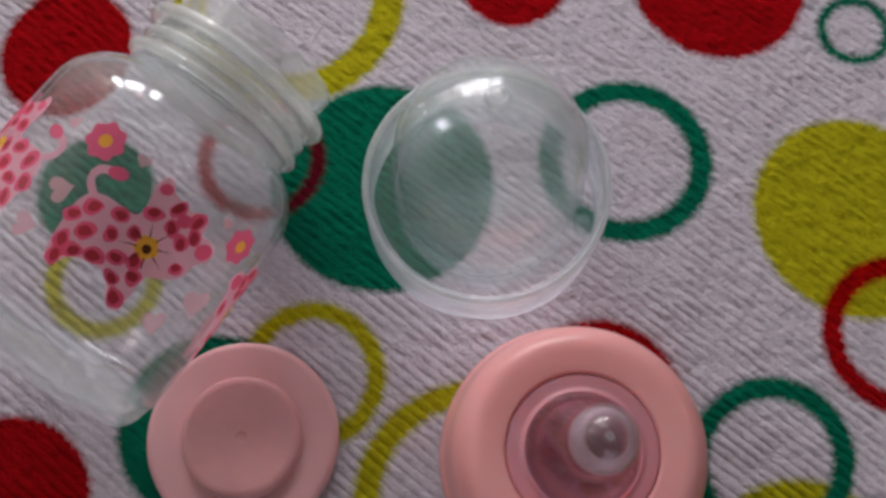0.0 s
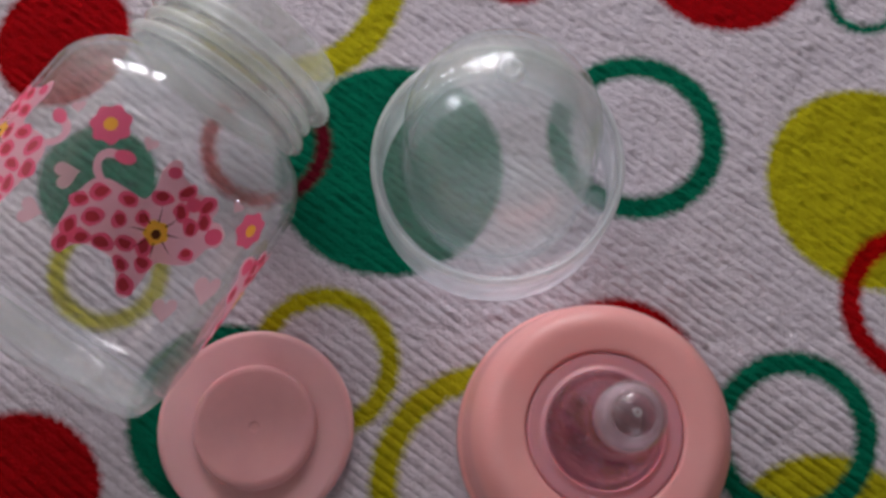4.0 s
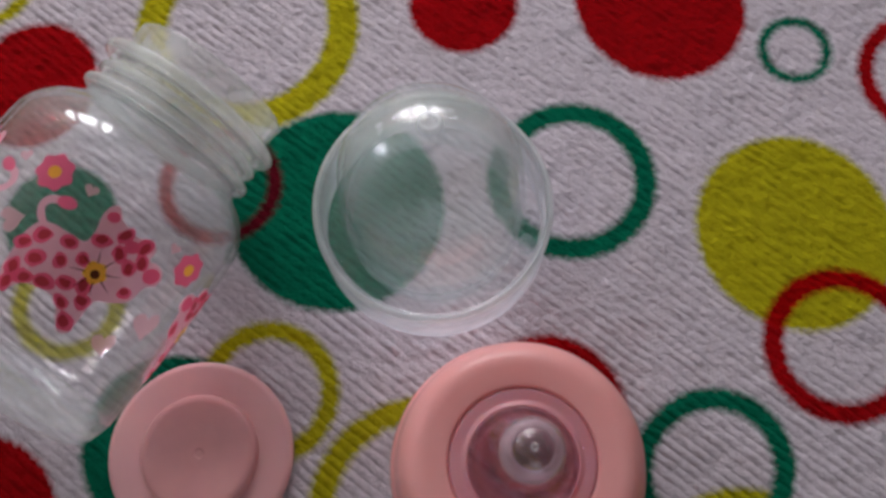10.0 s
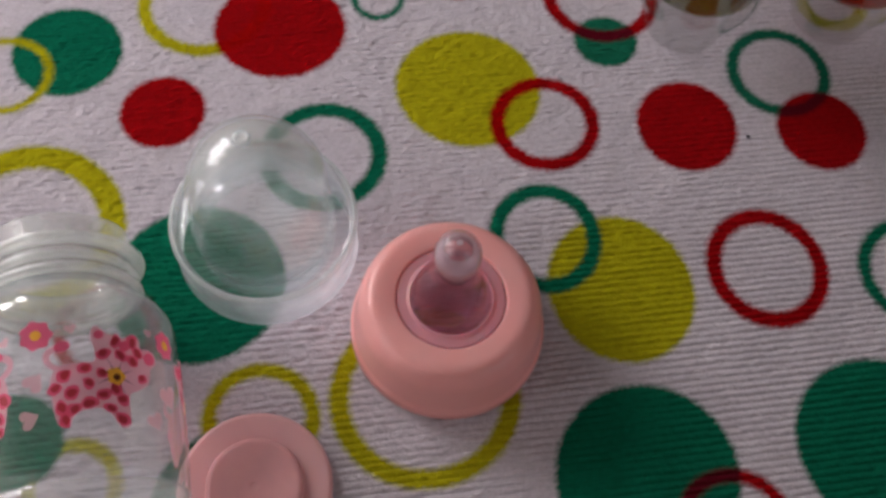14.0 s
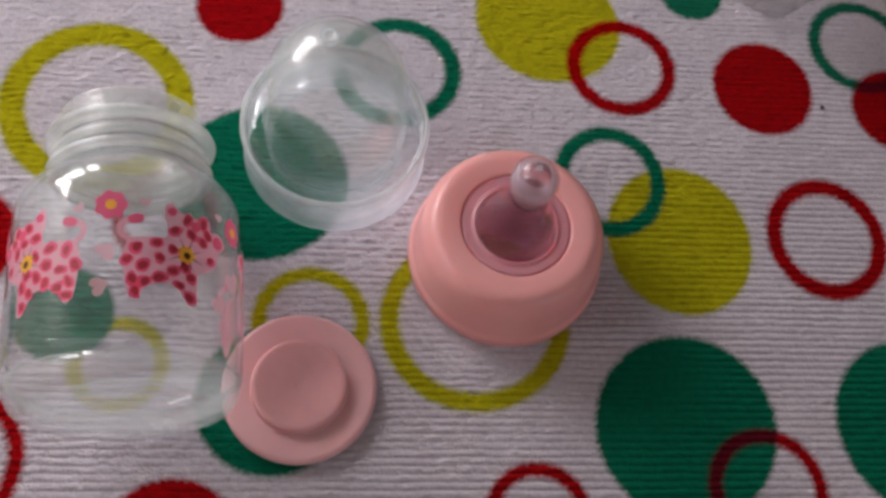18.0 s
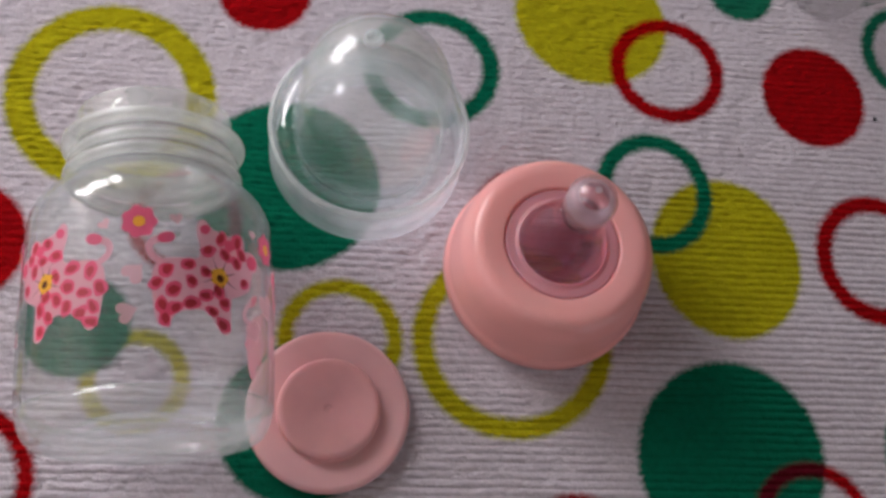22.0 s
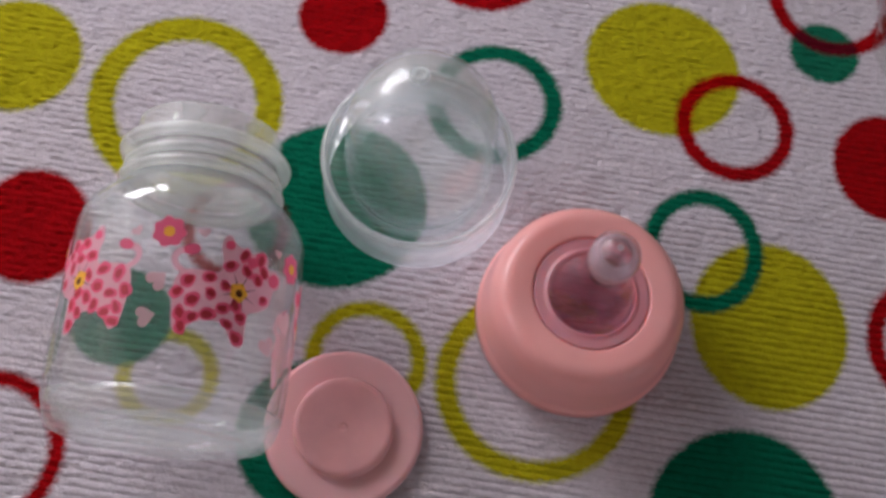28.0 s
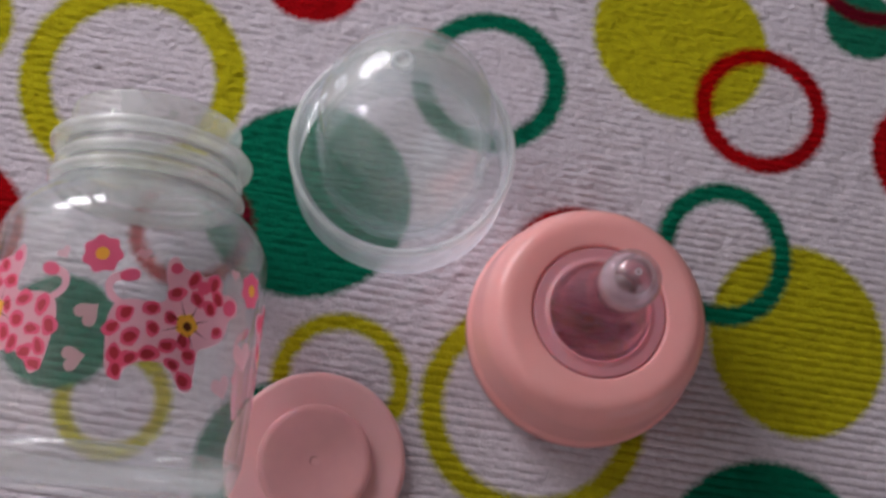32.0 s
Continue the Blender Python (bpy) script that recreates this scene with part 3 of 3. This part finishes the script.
# ---- clear cap ----
def cap():
    ob = thing("bottle_cap", pose(0.0105, 0.0637, 0), "clear plastic dome cap standing on the towel", "cap")
    outer = rounded([(16.6, 14.0, 0), (16.2, 15.2, 1.0), (15.6, 26.8, 0)], 6) + [(15.6 * math.cos(k * math.pi / 32), 26.8 + 15.4 * math.sin(k * math.pi / 32)) for k in range(1, 17)]
    o, i = shell(outer, 1.0)
    dome = part("dome", lathe(o + i[::-1]), CAP, ob, "clear dome")
    dome.visible_shadow = False
    dull_inside(dome, CAP_INSIDE, 0.026)
    inner = rounded([(16.3, 13.4, 0), (15.8, 3.2, 0.3), (15.1, 3.2, 0.3), (15.6, 13.8, 0)], 3)
    part("inner_ring", lathe(inner, closed=True), CAP_INNER, ob, "hazy inner sealing tube").visible_shadow = False
    shoulder = rounded([(20.9, 13.2, 0), (16.6, 14.3, 0.4), (16.4, 13.3, 0.3), (20.4, 12.3, 0)], 3)
    part("shoulder", lathe(shoulder, closed=True), PP, ob, "clear sloping shoulder").visible_shadow = False
    skirt = rounded([(21.6, 0, 0), (21.0, 11.0, 0), (19.8, 11.0, 0), (20.4, 0, 0)])
    part("skirt", lathe(skirt, closed=True), CAP_EDGE, ob, "milky skirt").visible_shadow = False
    rim = rounded([(21.0, 11.0, 0), (21.7, 11.4, 0.4), (21.7, 12.7, 0.5), (20.9, 13.3, 0.3), (20.4, 12.4, 0)], 4)
    part("rim", lathe(rim, closed=True), RIM, ob, "raised milky rim")
    lug = bmesh.new()
    bmesh.ops.create_icosphere(lug, subdivisions=3, radius=0.0019)
    lug_ob = part("lug", lug, CAP_INNER, ob, "small locking lug inside the skirt")
    lug_ob.matrix_local = pose(0.0170, -0.0062, 0.0085) @ Matrix.Diagonal((0.8, 1.0, 1.6, 1))
    mark = lathe(rounded([(0, 0.1, 0), (0.9, 0.1, 0.1), (1.2, 0.7, 0.2), (1.8, 0.7, 0.2), (2.1, -0.4, 0)]), 32)
    gate = part("gate_mark", mark, RIM, ob, "small moulded ring")
    gate.matrix_local = pose(0.0002, 0.0030, 0.0417, -10, 0, 0)
    return ob


cap()


# ---- collar with teat ----
def collar():
    ob = thing("teat_collar", pose(0.0260, 0.0181, 0), "pink plastic screw collar holding a clear teat, standing on the towel", "bottle collar")
    prof = rounded([(21.0, 0, 0), (22.5, 0, 0.6), (22.5, 3.2, 0.8), (21.7, 4.2, 0.6), (20.5, 14.3, 3.0), (18.0, 18.2, 2.8), (12.3, 17.5, 0.5), (12.0, 15.0, 0.4), (19.5, 14.0, 1.0), (20.2, 0, 0)])
    part("ring", lathe(prof, closed=True), PINK, ob)
    flange = rounded([(17.5, 13.9, 0), (17.5, 15.0, 0.3), (13.0, 15.2, 0.3), (11.9, 17.2, 0.3), (10.0, 17.1, 0.4), (9.3, 17.5, 0.15), (9.0, 17.4, 0.15), (9.2, 14.2, 0.2)])
    part("flange", lathe(flange, closed=True), SILICONE_BASE, ob, "pinkish silicone flange")
    cone = rounded([(9.2, 17.0, 0), (8.9, 18.8, 1.0), (7.6, 23.0, 3.5), (5.0, 27.2, 3), (4.0, 31.5, 0)], 7)
    o, i = shell(cone, 0.9)
    teat = part("teat", lathe(o + i[::-1], closed=True), SILICONE, ob, "clear silicone teat cone with the collar's pink light put into its colour")
    teat.visible_shadow = False
    tip = rounded([(3.9, 31.5, 0), (5.0, 36, 2.5), (4.8, 40.2, 2.5), (2.2, 42.8, 1), (0.35, 43.1, 0)], 6)
    o, i = shell(tip, 1.2)
    part("tip", lathe(o + i[::-1], closed=True), SILICONE_TIP, teat, "clear rounded tip with a feeding hole")
    # added shell whose milk paints the pale ring of the thick wall
    lining = rounded([(4.7, 35.8, 0), (4.5, 38.4, 0.8), (3.3, 40.9, 0), (2.9, 40.4, 0), (3.9, 38.2, 0.8), (4.2, 35.8, 0)], 4)
    part("tip_ring_lining", lathe(lining, 64, closed=True), SILICONE_LINING, teat, "added milky lining that paints the pale ring of the thick tip wall")
    hole = lathe(rounded([(0.25, -0.2, 0), (0.3, 0.12, 0.05), (0.55, 0.12, 0.05), (0.6, -0.2, 0)], 2), 20)
    part("feeding_hole", hole, RIM, teat).location.z = 0.0431
    return ob


collar()


# ---- sealing disc ----
def disc():
    ob = thing("sealing_disc", pose(-0.0305, 0.0200, 0), "dull pink plastic sealing disc lying flat on the towel", "disc")
    prof = rounded([(0, 0.2, 0), (14, 0.2, 1), (16.0, 0, 0.3), (16.6, 0.4, 0.4), (16.6, 1.4, 0.7), (15.8, 2.0, 0.6), (10.5, 1.7, 0.3), (10.0, 1.7, 0)])
    part("plate", lathe(prof), PINK_SOFT, ob)
    boss = rounded([(10.5, 1.6, 0), (10.2, 3.5, 0.6), (9.3, 3.8, 0.5), (4, 2.9, 3), (0.9, 2.7, 0.2), (0.7, 2.5, 0.2), (0, 2.5, 0)])
    part("boss", lathe(boss), PINK_DULL, ob, "dished round boss")
    return ob


disc()


# ---- small glass jars, far side of the towel ----
def jar(x, y, label, liquid, level, word):
    ob = thing("oil_jar", pose(x, y, 0), label, "jar", group="jars on the towel")
    wall = rounded([(0, 0.6, 0), (8, 0.6, 2), (9.8, 0, 0.8), (10.8, 0.4, 0.8), (12.0, 6, 4), (17.4, 17, 6), (18.0, 44, 3), (14, 47.5, 1.5), (14, 52, 0.5), (12.6, 52, 0.4),
                    (12.6, 47, 1.5), (16.2, 42.5, 2), (16.0, 19, 4), (0, 15.5, 0)])
    part("glass", lathe(wall, 64), GLASS, ob, "thick clear glass")
    oil = rounded([(0, 15.8, 0), (15.8, 19.2, 4), (16.0, level, 0.3), (0, level - 0.4, 0)])
    part("liquid", lathe(oil, 64), liquid, ob, word)
    return ob


jar(0.1395, 0.0378, "small thick-bottomed clear glass jar of amber oil standing on the towel", OIL, 42, "amber oil")
jar(0.1730, 0.0110, "small thick-bottomed clear glass jar of orange-red liquid standing on the towel", SYRUP, 42, "orange-red liquid")

bm = bmesh.new()
bmesh.ops.create_icosphere(bm, subdivisions=2, radius=0.0006)
for v in bm.verts:
    v.co.x *= 1.0 + 0.3 * noise.noise(v.co * 3000)
    v.co.z *= 0.5
speck = mesh_object("lint_speck", bm, LINT, label="tiny dark lint speck caught in the towel")
speck.location = (0.1227, 0.0015, -0.0002)
tagged(speck, category="lint")


# ---- the room round the table ----
def box(bm, x0, x1, y0, y1, z0, z1):
    v = [bm.verts.new(p) for p in ((x0, y0, z0), (x1, y0, z0), (x1, y1, z0), (x0, y1, z0), (x0, y0, z1), (x1, y0, z1), (x1, y1, z1), (x0, y1, z1))]
    for f in ((3, 2, 1, 0), (4, 5, 6, 7), (0, 1, 5, 4), (1, 2, 6, 5), (2, 3, 7, 6), (3, 0, 4, 7)):
        bm.faces.new([v[k] for k in f])


def structure(name, boxes, mat, label):
    bm = bmesh.new()
    for b in boxes:
        box(bm, *b)
    return tagged(mesh_object(name, bm, mat, smooth=False), label, kind="structure")


X0, X1, Y0, Y1, Z0, Z1 = -0.295, 1.6, -1.4, 0.568, -0.75, 1.75
structure("floor", [(X0 - 0.1, X1 + 0.1, Y0 - 0.1, Y1 + 0.1, Z0 - 0.1, Z0)], TABLE, "brown wooden floor")
structure("ceiling", [(X0 - 0.1, X1 + 0.1, Y0 - 0.1, Y1 + 0.1, Z1, Z1 + 0.1)], WALL, "dull beige painted ceiling")
structure("wall_east", [(X1, X1 + 0.1, Y0, Y1, Z0, Z1)], WALL, "dull beige painted wall")
# unseen opening, cut into this wall only for the added fill lamp
dx = SOUTH_FILL[0]
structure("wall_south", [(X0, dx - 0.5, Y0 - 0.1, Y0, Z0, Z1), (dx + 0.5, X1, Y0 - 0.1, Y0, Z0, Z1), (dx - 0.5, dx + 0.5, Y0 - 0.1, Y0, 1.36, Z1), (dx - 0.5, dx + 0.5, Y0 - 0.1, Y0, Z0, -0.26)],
          WALL, "dull beige painted wall with an unseen wide opening added for the fill lamp")
wx, wz = WINDOW_BACK[0], WINDOW_BACK[2]
structure("wall_north", [(X0, wx - 0.20, Y1, Y1 + 0.1, Z0, Z1), (wx + 0.20, X1, Y1, Y1 + 0.1, Z0, Z1), (wx - 0.20, wx + 0.20, Y1, Y1 + 0.1, Z0, wz - 0.105),
                         (wx - 0.20, wx + 0.20, Y1, Y1 + 0.1, wz + 0.105, Z1)], WALL, "dull beige painted wall with a window opening")
wy, wv = WINDOW_SIDE[1], WINDOW_SIDE[2]
structure("wall_west", [(X0 - 0.1, X0, Y0, wy - 0.03, Z0, Z1), (X0 - 0.1, X0, wy + 0.03, Y1, Z0, Z1), (X0 - 0.1, X0, wy - 0.03, wy + 0.03, Z0, wv - 0.0375),
                        (X0 - 0.1, X0, wy - 0.03, wy + 0.03, wv + 0.0375, Z1)], WALL, "dull beige painted wall with a window opening")
structure("window_1", [(wx + p, wx + q, Y1 + 0.01, Y1 + 0.035, wz - 0.105, wz + 0.105) for p, q in ((-0.20, -0.175), (-0.100, -0.068), (0.068, 0.110), (0.180, 0.20))]
          + [(wx - 0.068, wx + 0.068, Y1 + 0.01, Y1 + 0.035, wz + 0.035, wz + 0.050)], WOOD, "white painted window frame with upright bars and a crossbar")
structure("window_2", [(X0 - 0.035, X0 - 0.01, wy - 0.03, wy - 0.006, wv - 0.008, wv + 0.008), (X0 - 0.035, X0 - 0.01, wy + 0.006, wy + 0.03, wv - 0.008, wv + 0.008), (X0 - 0.035, X0 - 0.01, wy - 0.006, wy + 0.006, wv - 0.0375, wv + 0.0375)], WOOD, "white painted window frame with a middle bar")

table = thing("table", pose(0.05, 0.05, -0.0022), "brown wooden table under the towel", "table")
bm = bmesh.new()
box(bm, -0.335, 0.75, -0.6, 0.51, -0.03, 0)
part("tabletop", bm, TABLE, table, smooth=False)
for x, y in ((-0.30, -0.55), (0.70, -0.55), (-0.30, 0.46), (0.70, 0.46)):
    bm = bmesh.new()
    box(bm, x - 0.03, x + 0.03, y - 0.03, y + 0.03, Z0 + 0.0022, -0.03)
    part("leg", bm, TABLE, table, smooth=False)
